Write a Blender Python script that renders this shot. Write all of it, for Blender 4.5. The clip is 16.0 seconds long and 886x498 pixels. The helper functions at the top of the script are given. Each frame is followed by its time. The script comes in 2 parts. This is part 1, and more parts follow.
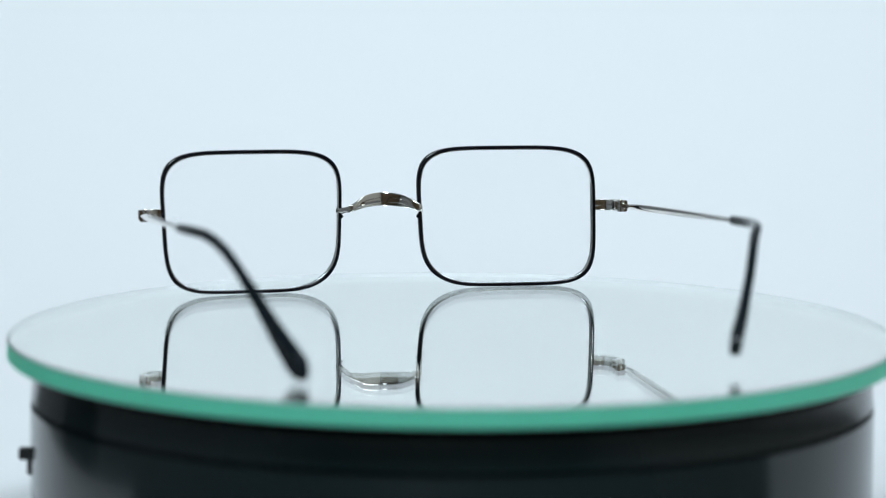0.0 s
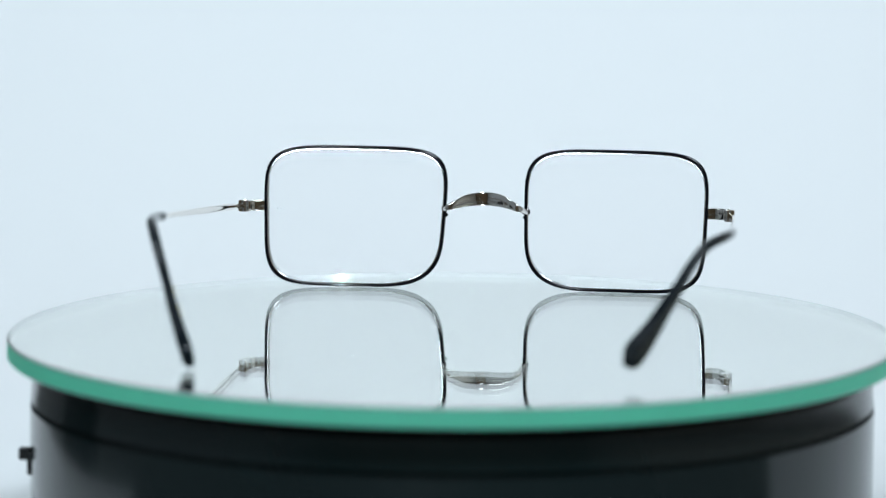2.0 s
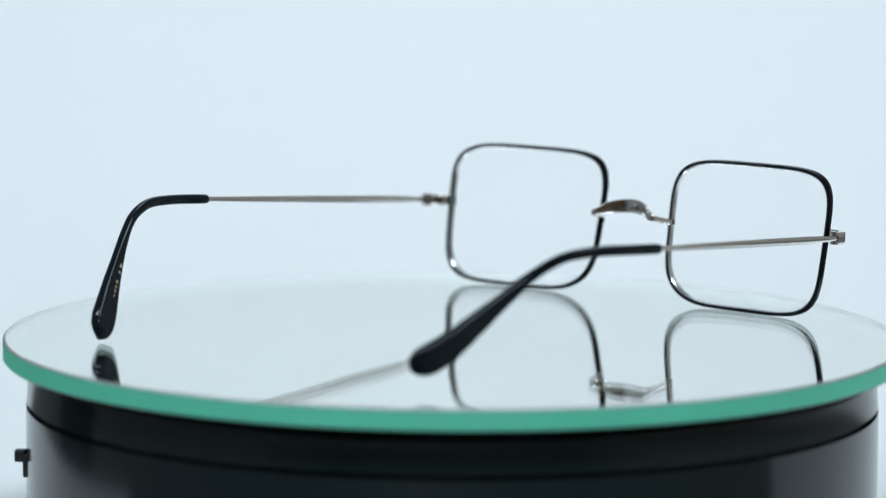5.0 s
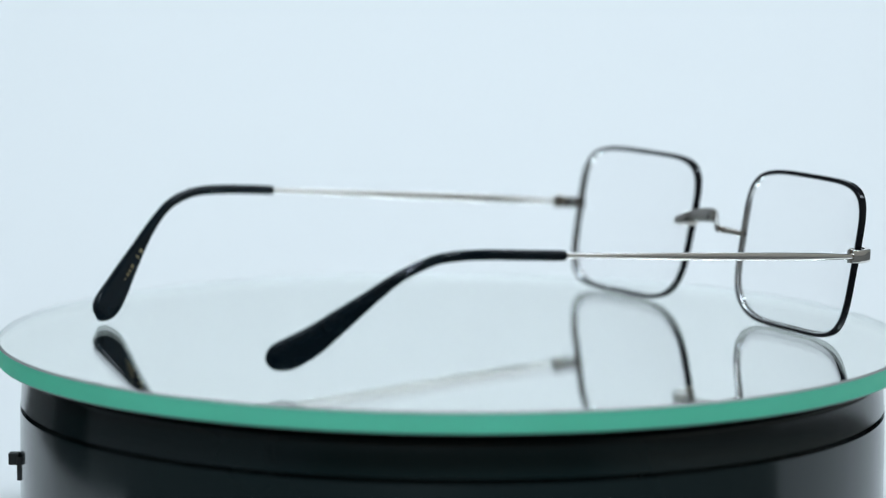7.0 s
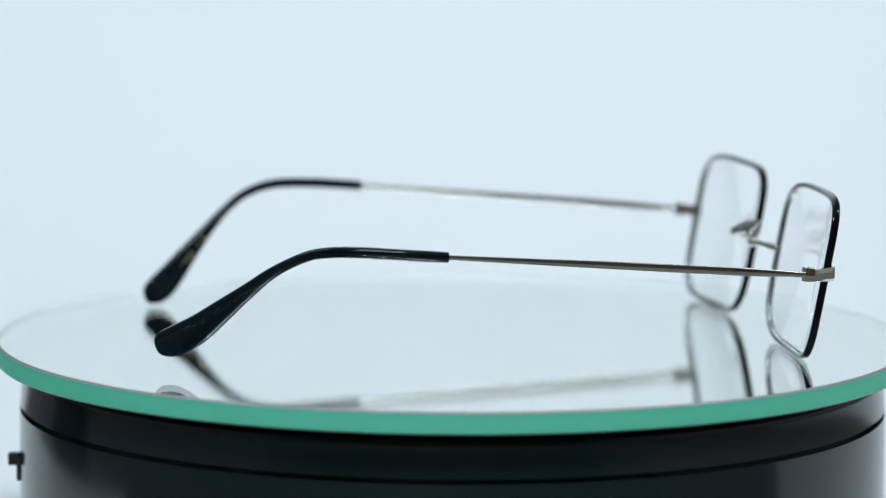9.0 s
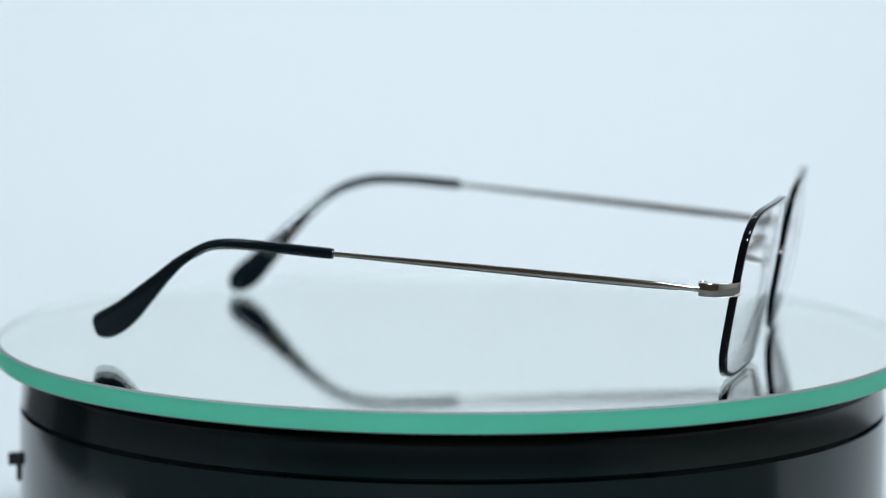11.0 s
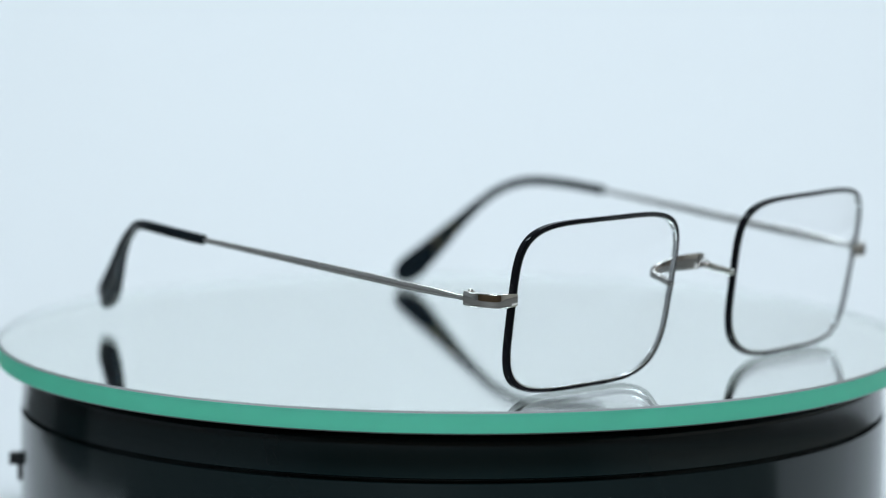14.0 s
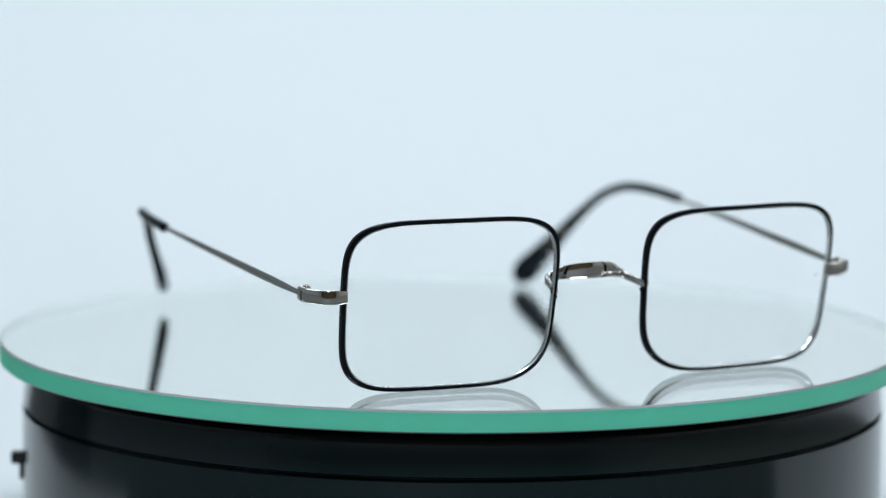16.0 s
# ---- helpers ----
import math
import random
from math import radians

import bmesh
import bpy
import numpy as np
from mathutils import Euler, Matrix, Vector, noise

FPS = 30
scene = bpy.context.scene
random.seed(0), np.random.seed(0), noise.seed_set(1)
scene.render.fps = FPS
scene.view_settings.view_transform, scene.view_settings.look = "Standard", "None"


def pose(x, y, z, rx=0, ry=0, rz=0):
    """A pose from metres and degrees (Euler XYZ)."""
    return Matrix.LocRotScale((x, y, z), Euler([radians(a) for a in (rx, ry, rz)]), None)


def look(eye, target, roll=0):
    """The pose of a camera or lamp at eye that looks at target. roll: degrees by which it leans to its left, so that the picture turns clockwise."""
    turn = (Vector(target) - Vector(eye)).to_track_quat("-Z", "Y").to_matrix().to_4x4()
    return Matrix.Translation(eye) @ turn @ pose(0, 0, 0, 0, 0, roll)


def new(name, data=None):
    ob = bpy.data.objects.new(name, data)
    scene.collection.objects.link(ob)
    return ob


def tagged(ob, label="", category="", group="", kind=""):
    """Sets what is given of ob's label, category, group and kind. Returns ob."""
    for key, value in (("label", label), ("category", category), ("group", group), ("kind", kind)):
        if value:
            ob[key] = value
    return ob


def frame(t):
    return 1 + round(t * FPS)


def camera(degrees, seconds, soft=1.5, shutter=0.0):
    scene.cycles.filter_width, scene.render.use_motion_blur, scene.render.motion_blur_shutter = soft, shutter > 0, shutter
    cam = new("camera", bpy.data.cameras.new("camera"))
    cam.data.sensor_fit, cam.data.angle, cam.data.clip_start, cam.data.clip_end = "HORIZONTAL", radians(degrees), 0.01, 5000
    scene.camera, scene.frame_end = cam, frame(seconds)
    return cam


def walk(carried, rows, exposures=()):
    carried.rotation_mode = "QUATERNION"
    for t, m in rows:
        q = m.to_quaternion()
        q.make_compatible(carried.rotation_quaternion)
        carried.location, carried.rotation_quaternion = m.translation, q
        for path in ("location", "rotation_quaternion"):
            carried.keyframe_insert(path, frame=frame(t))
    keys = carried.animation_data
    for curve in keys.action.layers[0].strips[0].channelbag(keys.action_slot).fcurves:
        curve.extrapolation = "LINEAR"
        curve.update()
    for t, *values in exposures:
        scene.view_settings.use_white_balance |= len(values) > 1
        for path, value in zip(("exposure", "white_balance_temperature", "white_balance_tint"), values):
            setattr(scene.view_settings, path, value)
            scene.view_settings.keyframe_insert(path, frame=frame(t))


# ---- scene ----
# All sizes in metres; the glass disc's top centre is the origin of the turning things.
TOP = 0.052                       # height of the disc's upper face over the table
MM = 0.001

# ---- camera: a fixed stand; the lens breathes a little as it refocuses, so the eye slides by millimetres
cam = camera(16.42, 16.0, soft=1.15)
cam.data.dof.use_dof = True
cam.data.dof.aperture_fstop = 10.0
EYE = Vector((0.0, -0.72253, 0.10996 + TOP))
AIM = Vector((-0.00275, 0.99225, -0.12425))
SLIDES = [(0, 0.0), (3.6, 0.0), (3.7, 0.001), (3.8, 0.0065), (3.9, 0.007), (6.5, 0.0072), (6.6, 0.0135), (6.7, 0.0155), (6.9, 0.0168),
          (9.0, 0.0176), (11.5, 0.0172), (13.9, 0.016), (14.1, 0.0155), (14.2, 0.0135), (14.3, 0.011), (14.4, 0.004), (14.6, 0.003),
          (15.1, 0.0036), (15.2, 0.0042), (15.3, 0.011), (15.5, 0.0129), (16, 0.0128)]
walk(cam, [(t, look(EYE + AIM * s, EYE + AIM * (s + 1), 0.379)) for t, s in SLIDES],
     [(0, -0.055), (4, -0.07), (12, -0.085), (16, -0.085)])

# ---- world and lamps
world = bpy.data.worlds.new("world")
scene.world = world
world.use_nodes = True
world.node_tree.nodes["Background"].inputs[0].default_value = (0.6, 0.8, 1.0, 1)
world.node_tree.nodes["Background"].inputs[1].default_value = 0.02


def lamp(name, eye, target, size, power, colour, shape="RECTANGLE"):
    data = bpy.data.lights.new(name, "AREA")
    data.shape, data.size, data.size_y, data.energy, data.color = shape, size[0], size[1], power, colour
    ob = new(name, data)
    ob.matrix_world = look(eye, target)
    return ob


COOL = (0.785, 0.925, 1.025)
lamp("softbox_lamp", (-0.75, 0.15, 1.3), (0.0, 1.0, 0.75), (0.6, 0.45), 7.5, (0.765, 0.925, 1.015))
lamp("softbox_lamp", (0.75, 0.15, 1.3), (0.0, 1.0, 0.75), (0.6, 0.45), 7.5, (0.80, 0.92, 1.04))
# Unseen added fill low over the sweep, so the backdrop's corners look darker.
lamp("overhead_lamp", (0.02, 0.40, 0.62), (0.02, 0.45, 0), (0.25, 0.2), 0.38, COOL)
lamp("ceiling_lamp", (0.1, -1.15, 1.86), (0.0, 0.0, 0.05), (0.6, 0.6), 38.5, COOL)
lamp("round_lamp", (-0.22, -1.5, 0.95), (0, 0, 0.08), (0.018, 0.018), 7.0, COOL, "DISK")


# ---- materials
def material(name, colour, rough, metal=0.0, spread=0.06, scale=60.0, bump=0.0, bump_scale=300.0, rough_spread=0.0, coat=0.0, detail=4.0):
    m = bpy.data.materials.new(name)
    m.use_nodes = True
    n, l = m.node_tree.nodes, m.node_tree.links
    b = n["Principled BSDF"]
    co = n.new("ShaderNodeTexCoord")
    nz = n.new("ShaderNodeTexNoise")
    nz.inputs["Scale"].default_value, nz.inputs["Detail"].default_value = scale, detail
    l.new(co.outputs["Object"], nz.inputs["Vector"])
    ramp = n.new("ShaderNodeMix")
    ramp.data_type = "RGBA"
    ramp.inputs["A"].default_value = (*[max(0, c * (1 - spread)) for c in colour], 1)
    ramp.inputs["B"].default_value = (*[min(1, c * (1 + spread)) for c in colour], 1)
    l.new(nz.outputs["Fac"], ramp.inputs["Factor"])
    l.new(ramp.outputs["Result"], b.inputs["Base Color"])
    b.inputs["Roughness"].default_value, b.inputs["Metallic"].default_value = rough, metal
    b.inputs["Coat Weight"].default_value = coat
    b.inputs["Coat Roughness"].default_value = 0.03
    if rough_spread:
        nr = n.new("ShaderNodeTexNoise")
        nr.inputs["Scale"].default_value, nr.inputs["Detail"].default_value = scale * 4, 6
        l.new(co.outputs["Object"], nr.inputs["Vector"])
        mr = n.new("ShaderNodeMapRange")
        mr.inputs["To Min"].default_value, mr.inputs["To Max"].default_value = max(0, rough - rough_spread), rough + rough_spread
        l.new(nr.outputs["Fac"], mr.inputs["Value"])
        l.new(mr.outputs["Result"], b.inputs["Roughness"])
    if bump:
        nb = n.new("ShaderNodeTexNoise")
        nb.inputs["Scale"].default_value, nb.inputs["Detail"].default_value = bump_scale, 3
        l.new(co.outputs["Object"], nb.inputs["Vector"])
        bp = n.new("ShaderNodeBump")
        bp.inputs["Strength"].default_value, bp.inputs["Distance"].default_value = bump, 0.0004
        l.new(nb.outputs["Fac"], bp.inputs["Height"])
        l.new(bp.outputs["Normal"], b.inputs["Normal"])
    return m


def glass(name, colour, ior=1.5):
    m = bpy.data.materials.new(name)
    m.use_nodes = True
    n, l = m.node_tree.nodes, m.node_tree.links
    n.remove(n["Principled BSDF"])
    g = n.new("ShaderNodeBsdfGlass")
    g.inputs["Color"].default_value, g.inputs["Roughness"].default_value, g.inputs["IOR"].default_value = (*colour, 1), 0.0, ior
    l.new(g.outputs[0], n["Material Output"].inputs["Surface"])
    return m


PAPER = material("backdrop_paper", (0.80, 0.80, 0.80), 0.85, spread=0.015, scale=3.0, bump=0.05, bump_scale=500)
TABLE = material("table_top_laminate", (0.12, 0.118, 0.115), 0.45, spread=0.2, scale=18.0, bump=0.1)
WALL = material("room_paint", (0.24, 0.165, 0.10), 0.8, spread=0.1, scale=2.0, bump=0.1, bump_scale=80)
PALE = material("pale_grey_wall_paint", (0.43, 0.44, 0.45), 0.8, spread=0.03, scale=2.0, bump=0.08, bump_scale=80)
WARM = material("warm_white_wall_paint", (0.66, 0.61, 0.54), 0.8, spread=0.03, scale=2.0, bump=0.08, bump_scale=80)
FLOOR = material("room_floor_vinyl", (0.12, 0.11, 0.10), 0.6, spread=0.25, scale=4.0)
SHELL = material("black_gloss_plastic", (0.0065, 0.0145, 0.0155), 0.14, spread=0.3, scale=25.0, rough_spread=0.03, bump=0.01, bump_scale=120)
SWITCH = material("black_matt_plastic", (0.012, 0.012, 0.013), 0.4, spread=0.2, scale=200.0)
SHELL.node_tree.nodes["Principled BSDF"].inputs["Specular IOR Level"].default_value = 0.42
EDGE = material("ground_green_glass_edge", (0.27, 0.96, 0.73), 0.35, spread=0.10, scale=90.0, bump=0.05, bump_scale=900)
through_edge = EDGE.node_tree.nodes.new("ShaderNodeBsdfTranslucent")      # frosted glass passes the light that enters from above
through_edge.inputs["Color"].default_value = (0.33, 0.985, 0.77, 1)
both = EDGE.node_tree.nodes.new("ShaderNodeMixShader")
both.inputs[0].default_value = 0.5
EDGE.node_tree.links.new(EDGE.node_tree.nodes["Principled BSDF"].outputs[0], both.inputs[1])
EDGE.node_tree.links.new(through_edge.outputs[0], both.inputs[2])
EDGE.node_tree.links.new(both.outputs[0], EDGE.node_tree.nodes["Material Output"].inputs["Surface"])
# Inner glass wall: even pale grey standing in for the backdrop it reflects.
PAINTED_REFLECTION = material("rim_painted_reflection", (0.46, 0.465, 0.47), 0.5, spread=0.05, scale=90.0)
CHAMFER = material("ground_chamfer", (0.28, 0.285, 0.275), 0.4, spread=0.15, scale=200.0)
PLATE = glass("clear_plate_glass", (0.995, 0.998, 0.996), 1.5)
SILVER = material("mirror_silvering", (0.965, 0.99, 0.962), 0.0, 1.0, spread=0.005, scale=10.0)
LENS = glass("clear_lens", (0.997, 0.997, 0.998), 1.19)
ENAMEL = material("black_enamel", (0.004, 0.004, 0.006), 0.08, spread=0.3, scale=400.0, rough_spread=0.05)
ENAMEL.node_tree.nodes["Principled BSDF"].inputs["Specular IOR Level"].default_value = 0.24
CHROME = material("polished_nickel", (0.83, 0.79, 0.74), 0.05, 1.0, spread=0.08, scale=350.0, rough_spread=0.04)
POLISH = material("bright_rim_metal", (0.93, 0.93, 0.93), 0.2, 1.0, spread=0.04, scale=350.0, rough_spread=0.05)
ACETATE = material("black_acetate", (0.003, 0.0065, 0.0095), 0.07, spread=0.4, scale=200.0, rough_spread=0.04)
ACETATE.node_tree.nodes["Principled BSDF"].inputs["Specular IOR Level"].default_value = 0.24
GOLD = material("gold_foil", (0.62, 0.50, 0.28), 0.3, 1.0, spread=0.15, scale=900.0)
ETCH = material("etched_mark", (0.75, 0.77, 0.78), 0.6, spread=0.1, scale=900.0)


# ---- mesh helpers
def mesh_object(name, bm, mat, parent=None, label="", smooth=True):
    bmesh.ops.recalc_face_normals(bm, faces=bm.faces)
    me = bpy.data.meshes.new(name)
    bm.to_mesh(me)
    bm.free()
    me.materials.append(mat)
    if smooth:
        me.polygons.foreach_set("use_smooth", [True] * len(me.polygons))
        me.set_sharp_from_angle(angle=radians(38))
    ob = new(name, me)
    if parent:
        ob.parent = parent
    if label:
        ob["label"] = label
    return ob


def part(name, bm, mat, parent, label=""):
    return mesh_object(name, bm, mat, parent, label)


def box(bm, lo, hi, bevel=0.0, seg=3):
    c = [(a + b) / 2 for a, b in zip(lo, hi)]
    made = bmesh.ops.create_cube(bm, size=1, matrix=Matrix.LocRotScale(c, None, [b - a for a, b in zip(lo, hi)]))
    if bevel:
        edges = {e for v in made["verts"] for e in v.link_edges}
        bmesh.ops.bevel(bm, geom=list(edges), offset=bevel, segments=seg, profile=0.5, affect="EDGES")
    return bm


def lathe(bm, profile, seg=192):
    """Turns a closed profile of (radius, height) round the z axis."""
    rings = [[bm.verts.new((r * math.cos(2 * math.pi * i / seg), r * math.sin(2 * math.pi * i / seg), z)) for i in range(seg)] for r, z in profile]
    for a, b in zip(rings, rings[1:] + rings[:1]):
        for i in range(seg):
            bm.faces.new((a[i], a[(i + 1) % seg], b[(i + 1) % seg], b[i]))
    return bm


def spline(points, steps):
    """Catmull-Rom through rows of numbers of any length."""
    p = [np.array(q, float) for q in points]
    p = [2 * p[0] - p[1]] + p + [2 * p[-1] - p[-2]]
    out = []
    for i in range(1, len(p) - 2):
        a, b, c, d = p[i - 1:i + 3]
        for k in range(steps):
            t = k / steps
            out.append(0.5 * (2 * b + (c - a) * t + (2 * a - 5 * b + 4 * c - d) * t * t + (3 * b - a - 3 * c + d) * t ** 3))
    out.append(p[-2])
    return out


def sweep(bm, rows, up, power=2.0, seg=20, closed=False, across=None, flat=None):
    """A rod along rows of (x, y, z, half height, half thickness), with flat as the power of each row: the height lies along up, or the thickness along across; the section is a superellipse."""
    rings = []
    n = len(rows)
    for i, row in enumerate(rows):
        before = rows[i - 1] if (i or closed) else row
        after = rows[(i + 1) % n] if (i < n - 1 or closed) else row
        way = Vector(after[:3] - before[:3]).normalized()
        side = way.cross(Vector(up)).normalized()
        if across:
            side = (Vector(across) - way * way.dot(Vector(across))).normalized()
        high = side.cross(way).normalized()
        ring = []
        power = flat[i] if flat else power
        for k in range(seg):
            a = 2 * math.pi * k / seg
            c, s = math.cos(a), math.sin(a)
            u = math.copysign(abs(c) ** (2 / power), c)
            v = math.copysign(abs(s) ** (2 / power), s)
            ring.append(bm.verts.new(Vector(row[:3]) + high * (v * row[3]) + side * (u * row[4])))
        rings.append(ring)
    pairs = list(zip(rings, rings[1:]))
    if closed:
        pairs.append((rings[-1], rings[0]))
    for a, b in pairs:
        for k in range(seg):
            bm.faces.new((a[k], a[(k + 1) % seg], b[(k + 1) % seg], b[k]))
    if not closed:
        bm.faces.new(rings[0])
        bm.faces.new(rings[-1])
    return bm


# ---- the room, its table and the paper sweep
def make_room():
    x, y0, y1, z0, z1, w = 1.65, -2.4, 2.0, -0.75, 1.9, 0.1
    for name, lo, hi, mat, look_of in (("floor", (-x, y0, z0 - w), (x, y1, z0), FLOOR, "dark vinyl"), ("wall_north", (-x, y1, z0), (x, y1 + w, z1), PALE, "pale grey painted"),
                                       ("wall_south", (-x, y0 - w, z0), (x, y0, z1), WALL, "brownish painted"), ("wall_east", (x, y0 - w, z0), (x + w, y1 + w, z1), WARM, "warm white painted"),
                                       ("wall_west", (-x - w, y0 - w, z0), (-x, y1 + w, z1), PALE, "pale grey painted"), ("ceiling", (-x - w, y0 - w, z1), (x + w, y1 + w, z1 + w), PALE, "pale grey painted")):
        ob = mesh_object(name, box(bmesh.new(), lo, hi), mat, smooth=False)
        tagged(ob, look_of + " " + name.split("_")[0] + " of the small studio room", name.split("_")[0], kind="structure")


def make_table():
    t = tagged(new("table"), "dark grey laminate table under the white paper sweep", "table")
    part("tabletop", box(bmesh.new(), (-0.95, -0.55, -0.032), (0.95, 1.32, -0.002), 0.004), TABLE, t)
    for sx in (-0.88, 0.88):
        for sy in (-0.48, 1.25):
            part("leg", box(bmesh.new(), (sx - 0.025, sy - 0.025, -0.75), (sx + 0.025, sy + 0.025, -0.032), 0.004), TABLE, t)


def make_backdrop():
    line = [(-0.066, 0.0), (0.30, 0.0)]
    line += [(0.30 + 0.9 * math.sin(a), 0.9 - 0.9 * math.cos(a)) for a in np.linspace(0.03, math.pi / 2, 40)]
    line += [(1.20, 1.45)]
    bm = bmesh.new()
    front = [[bm.verts.new((sx - 0.075 * y, y, z)) for y, z in line] for sx in (-0.212, 0.365)]      # it lies a little askew
    back = [[bm.verts.new((sx - 0.075 * y, y + 0.0012 * (z > 0.2), z - 0.0012)) for y, z in line] for sx in (-0.212, 0.365)]
    n = len(line)
    for i in range(n - 1):
        bm.faces.new((front[0][i], front[1][i], front[1][i + 1], front[0][i + 1]))
        bm.faces.new((back[0][i], back[0][i + 1], back[1][i + 1], back[1][i]))
        for k in (0, 1):
            bm.faces.new((front[k][i], front[k][i + 1], back[k][i + 1], back[k][i]))
    for i in (0, n - 1):
        bm.faces.new((front[0][i], back[0][i], back[1][i], front[1][i]))
    tagged(mesh_object("backdrop", bm, PAPER), "seamless white paper sweep curving up behind the turntable", "backdrop", kind="structure")


# ---- turntable: black two-part shell with a slide switch
def make_turntable():
    t = tagged(new("turntable"), "glossy black plastic motorised turntable with a slide switch", "turntable")
    low = [(0.0, 0.002), (0.0965, 0.002), (0.0985, 0.003), (0.0995, 0.0045), (0.0998, 0.0049), (0.0998, 0.0148), (0.0998, 0.0152), (0.0995, 0.0155), (0.0995, 0.0157), (0.0999, 0.0160), (0.0999, 0.0164),
           (0.0998, 0.0356), (0.0998, 0.0362), (0.0990, 0.0362), (0.0976, 0.0362), (0.0976, 0.0371), (0.0, 0.0371)]
    part("lower_shell", lathe(bmesh.new(), low), SHELL, t)
    high = [(0.03, 0.0371), (0.0994, 0.0371), (0.0997, 0.0374), (0.0996, 0.0378), (0.0992, 0.0440), (0.0992, 0.0446), (0.0990, 0.0451), (0.0984, 0.0457), (0.0972, 0.0461), (0.0950, 0.0463), (0.03, 0.0463)]
    part("upper_ring", lathe(bmesh.new(), high), SHELL, t)
    part("platter", lathe(bmesh.new(), [(0.0, 0.0463), (0.078, 0.0463), (0.079, 0.0464), (0.079, 0.04715), (0.0, 0.04715)]), SWITCH, t)
    for a in (45, 135, 225, 315):
        bm = bmesh.new()
        bmesh.ops.create_cone(bm, cap_ends=True, segments=24, radius1=0.007, radius2=0.008, depth=0.002,
                              matrix=Matrix.Translation((0.08 * math.cos(radians(a)), 0.08 * math.sin(radians(a)), 0.001)))
        part("foot", bm, SWITCH, t, "small rubber foot")
    plate = part("switch_plate", box(bmesh.new(), (-0.0993, -0.0170, 0.0196), (-0.0970, -0.0130, 0.0250), 0.0002, 2), SWITCH, t)
    t.location.x = 0.0004
    part("switch_lever", box(bmesh.new(), (-0.1013, -0.0165, 0.0231), (-0.0989, -0.0135, 0.0258), 0.0002, 2), SWITCH, plate, "small black slide lever")


# ---- round mirror of plate glass on the platter
RADIUS = 0.1050
THICK = 0.0047


def make_disc():
    d = tagged(new("glass_disc"), "round plate-glass mirror with a ground sea-green edge, turning on the turntable", "mirror")
    r = RADIUS - 0.0006
    plate = part("glass_plate", lathe(bmesh.new(), [(0.0001, -THICK), (r, -THICK), (r, 0.0), (0.0001, 0.0)], 256), PLATE, d)
    plate.data.materials.append(PAINTED_REFLECTION)
    plate.data.materials.append(SILVER)
    for f in plate.data.polygons:
        if abs(f.normal.z) < 0.9:
            f.material_index = 1 if f.center.xy.length > 0.05 else 0
        elif f.center.z < -0.004:
            f.material_index = 2
    plate.visible_shadow = False
    q = RADIUS
    part("ground_edge", lathe(bmesh.new(), [(r + 0.00003, -THICK), (q - 0.0003, -THICK), (q, 0.0003 - THICK), (q, -0.0004), (q - 0.0004, 0.0), (r + 0.00003, 0.0)], 256), EDGE, d, "ground sea-green glass edge").data.materials.append(CHAMFER)
    for f in d.children[-1].data.polygons:
        f.material_index = int(f.normal.z > 0.3 or -0.9 < f.normal.z < -0.3)
    part("backing_paint", lathe(bmesh.new(), [(0.0001, -THICK - 0.00014), (r - 0.0005, -THICK - 0.00014), (r - 0.0005, -THICK - 0.00002), (0.0001, -THICK - 0.00002)], 256), SWITCH, d, "dark protective paint under the mirror")
    return d


# ---- eyeglasses; x to the wearer's side, y to the front, z up, in millimetres, 0 at the disc's upper face
DROP = -0.25


def front(x, z):
    """The forward place of the front: tilted, a little askew, wrapped round the face and bowed over each lens."""
    c = 32.87 if x > 0 else -35.33
    return 76.0 + 0.02476 * x - 0.00082 * x * x + 0.178 * (z - 20.5) - 0.768 * (x - c) ** 2 / 550


RIMS = {1: (32.87, 18.56 + DROP, 23.41, 17.78, 4.85, -0.0033, 0.0207), -1: (-35.33, 18.62 + DROP, 23.25, 17.76, 4.8, -0.0079, 0.0348)}


def outline(side, a, grow=0.0):
    """A point of a rim's line at the angle a, moved outwards by grow mm."""
    cx, cz, w, h, n, turn, taper = RIMS[side]
    c, s = math.cos(a), math.sin(a)
    n -= 1.1 * 2 * max(0.0, -s) * max(0.0, -side * c)       # rounder at the lower corner beside the nose
    k = (abs(c) ** n + abs(s) ** n) ** (-1 / n)
    v = k * s
    x, z = k * c * (w + grow) * (1 + taper * v), v * (h + grow)
    ct, st = math.cos(turn), math.sin(turn)
    return cx + x * ct - z * st, cz + x * st + z * ct


def ring(bm, side, section, seg=200):
    """A closed rim with a section of (outward, forward) points in mm."""
    loops = []
    for i in range(seg):
        loop = []
        for g, f in section:
            x, z = outline(side, 2 * math.pi * i / seg, g)
            loop.append(bm.verts.new((x * MM, (front(x, z) + f) * MM, z * MM)))
        loops.append(loop)
    m = len(section)
    for a, b in zip(loops, loops[1:] + loops[:1]):
        for k in range(m):
            bm.faces.new((a[k], a[(k + 1) % m], b[(k + 1) % m], b[k]))
    return bm


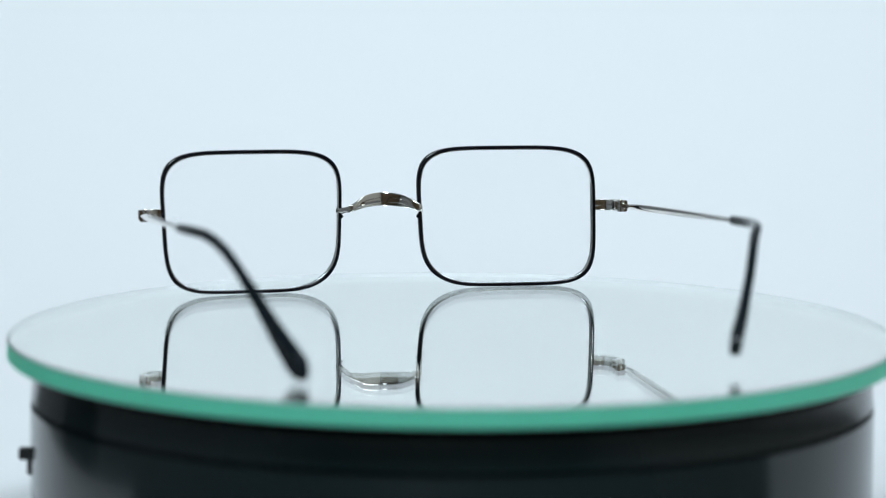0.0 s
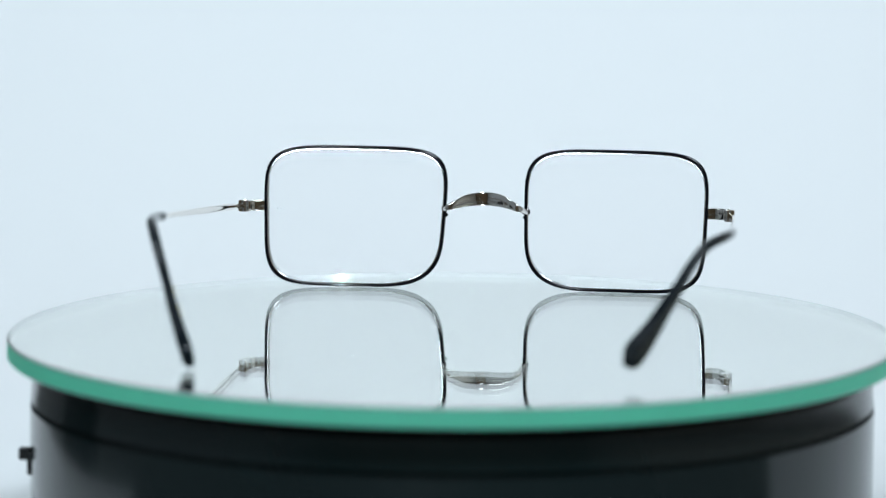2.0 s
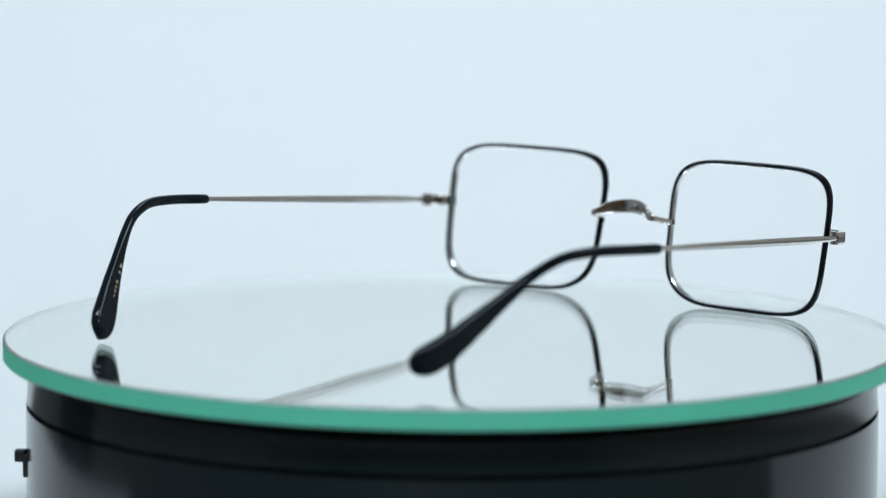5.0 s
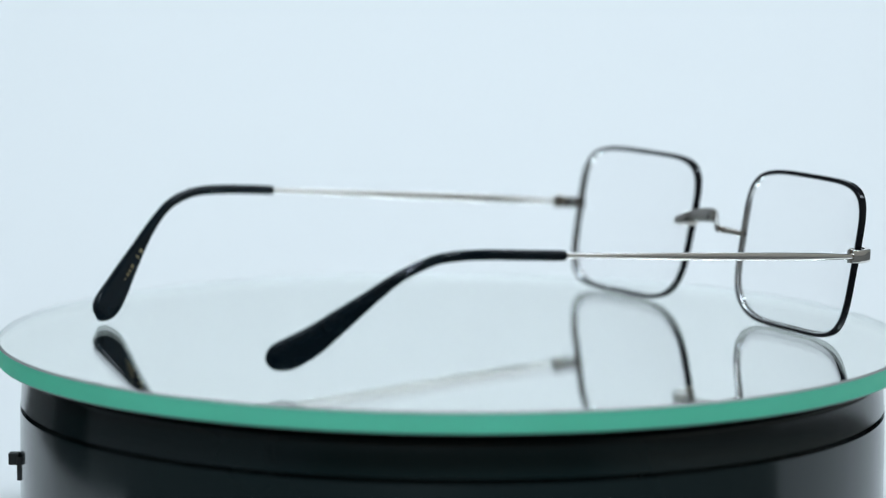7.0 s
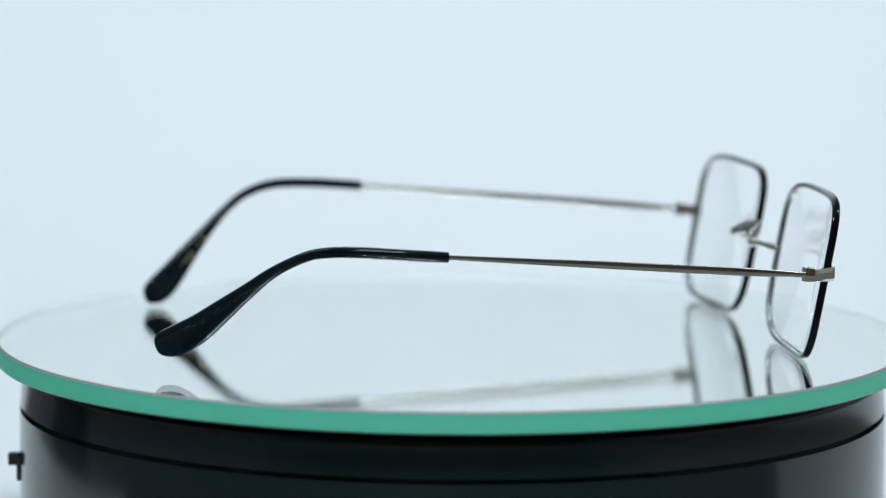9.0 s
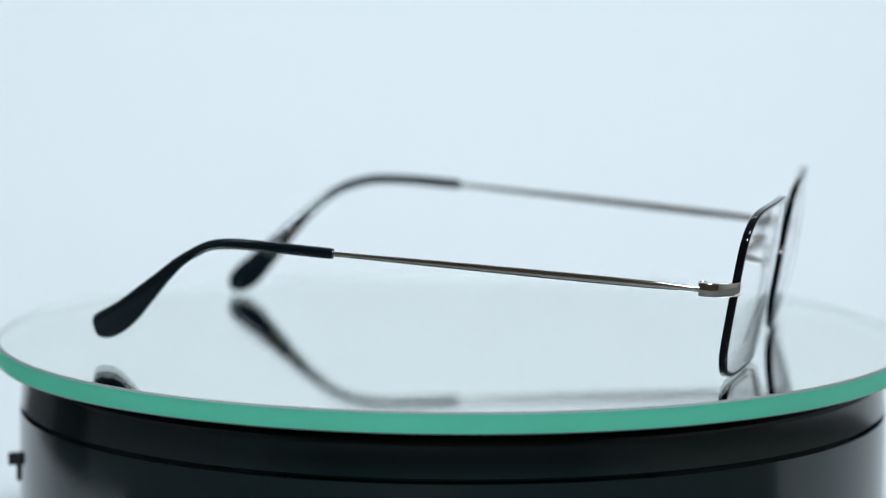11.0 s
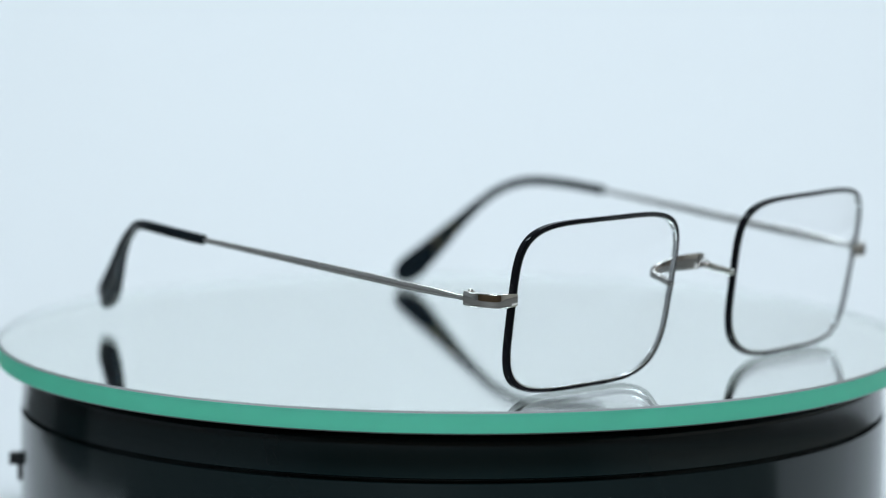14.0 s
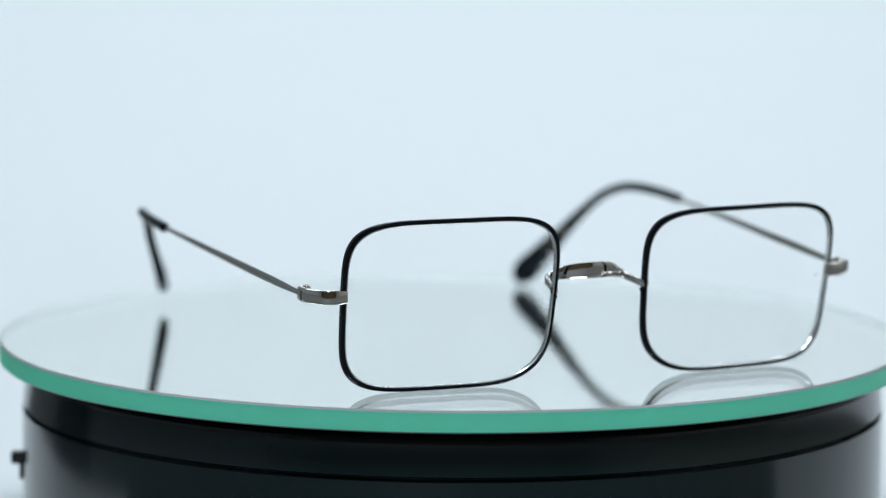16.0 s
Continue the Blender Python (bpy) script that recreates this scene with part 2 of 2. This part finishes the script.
def lens_mesh(bm, side, seg=96, rings=14):
    def layer(offset):
        rows = []
        for j in range(1, rings + 1):
            r = j / rings
            row = []
            for i in range(seg):
                x, z = outline(side, 2 * math.pi * i / seg, -0.42)
                cx, cz = RIMS[side][:2]
                x, z = cx + (x - cx) * r, cz + (z - cz) * r
                row.append(bm.verts.new((x * MM, (front(x, z) + 1.5 * (1 - r * r) + offset) * MM, z * MM)))
            rows.append(row)
        cx, cz = RIMS[side][:2]
        mid = bm.verts.new((cx * MM, (front(cx, cz) + 1.5 + offset) * MM, cz * MM))
        for i in range(seg):
            bm.faces.new((mid, rows[0][i], rows[0][(i + 1) % seg]))
        for a, b in zip(rows, rows[1:]):
            for i in range(seg):
                bm.faces.new((a[i], b[i], b[(i + 1) % seg], a[(i + 1) % seg]))
        return rows[-1]
    a, b = layer(0.55), layer(-0.55)
    for i in range(seg):
        bm.faces.new((a[i], a[(i + 1) % seg], b[(i + 1) % seg], b[i]))
    return bm


def scaled(rows):
    return [np.array(r) * MM for r in rows]


SLEEVE_A = [(66.7, -10.8, 26.45), (66.5, -21.0, 27.1), (65.7, -28.8, 27.5), (64.0, -34.9, 27.3), (61.9, -39.6, 26.2), (59.2, -45.9, 22.8),
            (56.8, -51.1, 18.6), (54.0, -56.3, 14.1), (51.3, -61.4, 9.75), (49.2, -65.6, 7.1), (48.0, -68.3, 6.1), (47.3, -69.8, 5.6), (47.0, -70.4, 5.4)]
SLEEVE_B = [(-66.8, -14.6, 27.75), (-66.2, -25.0, 28.5), (-64.6, -34.2, 28.7), (-63.0, -39.7, 27.8), (-61.2, -44.7, 25.7), (-58.9, -49.5, 21.8),
            (-56.4, -54.1, 17.0), (-54.0, -58.4, 12.1), (-51.6, -62.3, 7.6), (-50.0, -65.0, 4.8), (-48.9, -66.9, 3.3), (-48.2, -68.2, 2.4), (-47.9, -68.8, 2.1)]


def marks(tip, knots):
    """Small gold bars where the inner face of a tip carries printing too small to read."""
    rows = [np.array(k) for k in knots]
    a, b = rows[6] + (0, 0, DROP), rows[8] + (0, 0, DROP)
    way = Vector(b - a)
    length = way.length
    way.normalize()
    inner = Vector((0, 0, 1)).cross(way).normalized()
    if inner.x < 0:
        inner = -inner
    high = inner.cross(way)
    for start, size, tall in ((0.10, 0.9, 0.75), (0.24, 0.5, 0.7), (0.46, 0.7, 0.8), (0.56, 0.6, 0.7), (0.65, 0.75, 0.8), (0.76, 0.5, 0.7)):
        c = Vector(a) + way * (start * length) + inner * 1.14
        turn = Matrix((way, high, inner)).transposed().to_4x4()
        bm = bmesh.new()
        bmesh.ops.create_cube(bm, size=1, matrix=Matrix.Translation(c * MM) @ turn @ Matrix.Diagonal((size * MM, tall * MM, 0.35 * MM, 1)))
        part("gold_mark", bm, GOLD, tip, "tiny gold printed mark")


def make_eyeglasses():
    g = tagged(new("eyeglasses"), "rectangular black-rimmed eyeglasses with nickel bridge and temples, unfolded on the mirror", "eyeglasses")
    for side in (1, -1):
        rim = part("rim", ring(bmesh.new(), side, [(-0.37, -0.76), (-0.20, -0.86), (0.18, -0.86), (0.42, -0.66), (0.49, 0.0), (0.42, 0.66), (0.18, 0.86), (-0.20, 0.86), (-0.37, 0.76)]), ENAMEL, g, "thin black enamelled rim")
        part("rim_liner", ring(bmesh.new(), side, [(-0.375, -0.76), (-0.375, 0.76), (-0.52, 0.78), (-0.62, 0.66), (-0.62, -0.66), (-0.52, -0.78)]), POLISH, rim, "bright metal inner face")
        lens = part("lens", lens_mesh(bmesh.new(), side), LENS, g, "clear lens")
        lens.visible_shadow = False
        if side < 0:
            for dx, dz, tall in ((-0.5, 0.1, 0.7), (0.1, 0.0, 0.5), (0.6, -0.1, 0.6)):
                x, zz = -55.4 + dx, 20.2 + DROP + dz
                yy = front(x, zz) + 0.86
                part("etched_mark", box(bmesh.new(), [v * MM for v in (x - 0.12, yy - 0.05, zz - tall / 2)], [v * MM for v in (x + 0.12, yy + 0.05, zz + tall / 2)]), ETCH, lens, "tiny etched mark")
        hinge_x, hinge_y = (63.1, 67.6) if side > 0 else (64.5, 66.6)
        edge_x = 56.4 if side > 0 else 58.6
        z = 21.1 + DROP
        s = side
        yf = front(s * edge_x, z)
        body = spline([(s * (edge_x - 0.6), yf + 0.5, z, 1.35, 0.6), (s * (edge_x + 1.6), yf + 0.6, z, 1.5, 0.75), (s * (edge_x + 3.6), yf + 0.1, z, 1.5, 0.8),
                       (s * (edge_x + 5.3), yf - 1.5, z + 0.1, 1.5, 0.8), (s * hinge_x, hinge_y + 2.4, z + 0.2, 1.5, 0.8), (s * hinge_x, hinge_y, z + 0.3, 1.5, 0.75)], 5)
        end = part("endpiece", sweep(bmesh.new(), scaled(body), (0, 0, 1), 5.0, 24), CHROME, g, "polished metal endpiece")
        bm = bmesh.new()
        for dz in (-1.02, 0, 1.02):
            bmesh.ops.create_cone(bm, cap_ends=True, segments=20, radius1=0.95 * MM, radius2=0.95 * MM, depth=0.92 * MM,
                                  matrix=Matrix.Translation((s * (hinge_x - 0.9) * MM, (hinge_y + 0.5) * MM, (z + 0.3 + dz) * MM)))
        barrel = part("hinge_barrel", bm, CHROME, end)
        if side > 0:                                        # the lens holds its focus on this hinge
            centre = Vector((s * (hinge_x - 0.9), hinge_y + 0.5, z + 0.3)) * MM
            barrel.data.transform(Matrix.Translation(-centre))
            barrel.location = centre
            cam.data.dof.focus_object = barrel
        bm = bmesh.new()
        bmesh.ops.create_uvsphere(bm, u_segments=16, v_segments=8, radius=0.62 * MM, matrix=Matrix.Translation((s * (hinge_x - 0.9) * MM, (hinge_y + 0.5) * MM, (z + 1.85) * MM)) @ Matrix.Diagonal((1, 1, 0.5, 1)))
        part("screw", bm, CHROME, end, "tiny round screw head")
        bm = bmesh.new()
        box(bm, [v * MM for v in (s * (hinge_x - 1.7) - 0.5, hinge_y + 1.2, z - 0.9)], [v * MM for v in (s * (hinge_x - 1.7) + 0.5, hinge_y + 4.2, z + 1.5)], 0.25 * MM, 2)
        part("hinge_plate", bm, CHROME, end)
        # temple bar: pinched at the hinge, broad in the middle, round at the sleeve
        if side > 0:
            knots = SLEEVE_A
        else:
            knots = SLEEVE_B
        wide = [(1.16, 1.15), (1.18, 1.15), (1.18, 1.15), (1.15, 1.15), (1.1, 1.15), (1.18, 1.1), (1.62, 1.1), (2.35, 1.2), (3.05, 1.4), (3.3, 1.5), (2.85, 1.35), (1.8, 0.9), (0.35, 0.2)]
        p0 = knots[0]
        bar = []
        for f, hh, th in ((0, 0.75, 0.55), (0.03, 0.62, 0.5), (0.10, 0.80, 0.45), (0.22, 0.90, 0.42), (0.45, 0.88, 0.42), (0.7, 0.76, 0.45), (0.9, 0.62, 0.5), (1.03, 0.56, 0.5)):
            x = s * hinge_x + (p0[0] - s * hinge_x) * (f ** 0.75 if f > 0 else 0)
            y = (hinge_y + 0.2) + (p0[1] - hinge_y - 0.2) * f
            zz = z + 0.3 + (p0[2] + DROP - z - 0.3) * f
            bar.append((x, y, zz, hh, th))
        part("temple", sweep(bmesh.new(), scaled(spline(bar, 6)), (0, 0, 1), 2.3, 20), CHROME, g, "slim polished nickel temple")
        rows = [(*k[:2], k[2] + DROP, *w) for k, w in zip(knots, wide)]
        rows = [(rows[0][0], rows[0][1] + 0.35, rows[0][2] - 0.02, 0.9, 0.9)] + rows
        line = scaled(spline(rows, 6))
        flat = [2.25 + 2.6 * min(1.0, max(0.0, (i / 6 - 5.5) / 2.5)) for i in range(len(line))]      # round at the temple, flat-sided at the paddle
        tip = part("temple_tip", sweep(bmesh.new(), line, (0, 0, 1), 2.25, 40, across=(1, 0.0, 0), flat=flat), ACETATE, g, "curved black acetate tip widening to a paddle")
        if side < 0:
            marks(tip, knots)
    bridge = [(9.7, 75.9, 20.4, 0.8, 0.8), (9.3, 74.8, 20.4, 0.8, 0.7), (8.9, 72.2, 21.0, 0.75, 0.6), (8.2, 69.0, 21.7, 0.85, 0.6), (6.4, 69.3, 22.4, 1.05, 0.5), (3.4, 71.5, 23.1, 1.45, 0.42), (-1.0, 73.2, 23.35, 1.55, 0.4),
              (-5.5, 71.5, 23.2, 1.45, 0.42), (-8.6, 69.3, 22.5, 1.05, 0.5), (-10.4, 69.0, 21.8, 0.85, 0.6), (-11.1, 72.2, 21.2, 0.75, 0.6), (-11.7, 74.3, 20.8, 0.8, 0.7), (-12.1, 75.4, 20.8, 0.8, 0.8)]
    # the saddle stands a little taller towards its middle
    rows = [(*b[:2], b[2] + DROP + 0.55 * max(0.0, 1 - (b[0] / 9.0) ** 2), b[3] + 0.22 * max(0.0, 1 - (b[0] / 9.0) ** 2), b[4]) for b in bridge]
    part("bridge", sweep(bmesh.new(), scaled(spline(rows, 6)), (0, 0.05, 1), 3.0, 20), CHROME, g, "polished nickel saddle bridge")
    for x, y, z in ((9.2, 75.2, 18.95), (-11.6, 74.6, 19.35)):
        bm = bmesh.new()
        bmesh.ops.create_uvsphere(bm, u_segments=14, v_segments=10, radius=0.62 * MM, matrix=Matrix.Translation((x * MM, y * MM, (z + DROP) * MM)) @ Matrix.Diagonal((1, 1.2, 0.9, 1)))
        part("solder_joint", bm, ENAMEL, g, "tiny black joint under the bridge")
    return g


# Dark block out of view, added for the dark patch the shell reflects.
def make_reflected_block():
    a = tagged(new("power_adapter"), "unseen dark block added beside the turntable for its reflection in the shell", "adapter")
    part("body", box(bmesh.new(), (-0.242, -0.010, -0.002), (-0.2175, 0.052, 0.062), 0.004), SWITCH, a)
    part("plug", box(bmesh.new(), (-0.236, 0.014, 0.062), (-0.222, 0.032, 0.074), 0.002), SWITCH, a)


def motions():
    """The disc and the glasses turn together with the platter, clockwise from above, at a steady rate."""
    rows = [(t / 2, pose(0, 0, TOP, 0, 0, 13.556 - 10.6236 * t / 2)) for t in range(33)]
    walk(disc, [(t, Matrix.Translation((0.0004, 0, 0)) @ m) for t, m in rows])      # the mirror lies a hair off the axle
    walk(eyeglasses, rows)


make_room()
make_table()
make_backdrop()
make_turntable()
make_reflected_block()
disc = make_disc()
eyeglasses = make_eyeglasses()
motions()
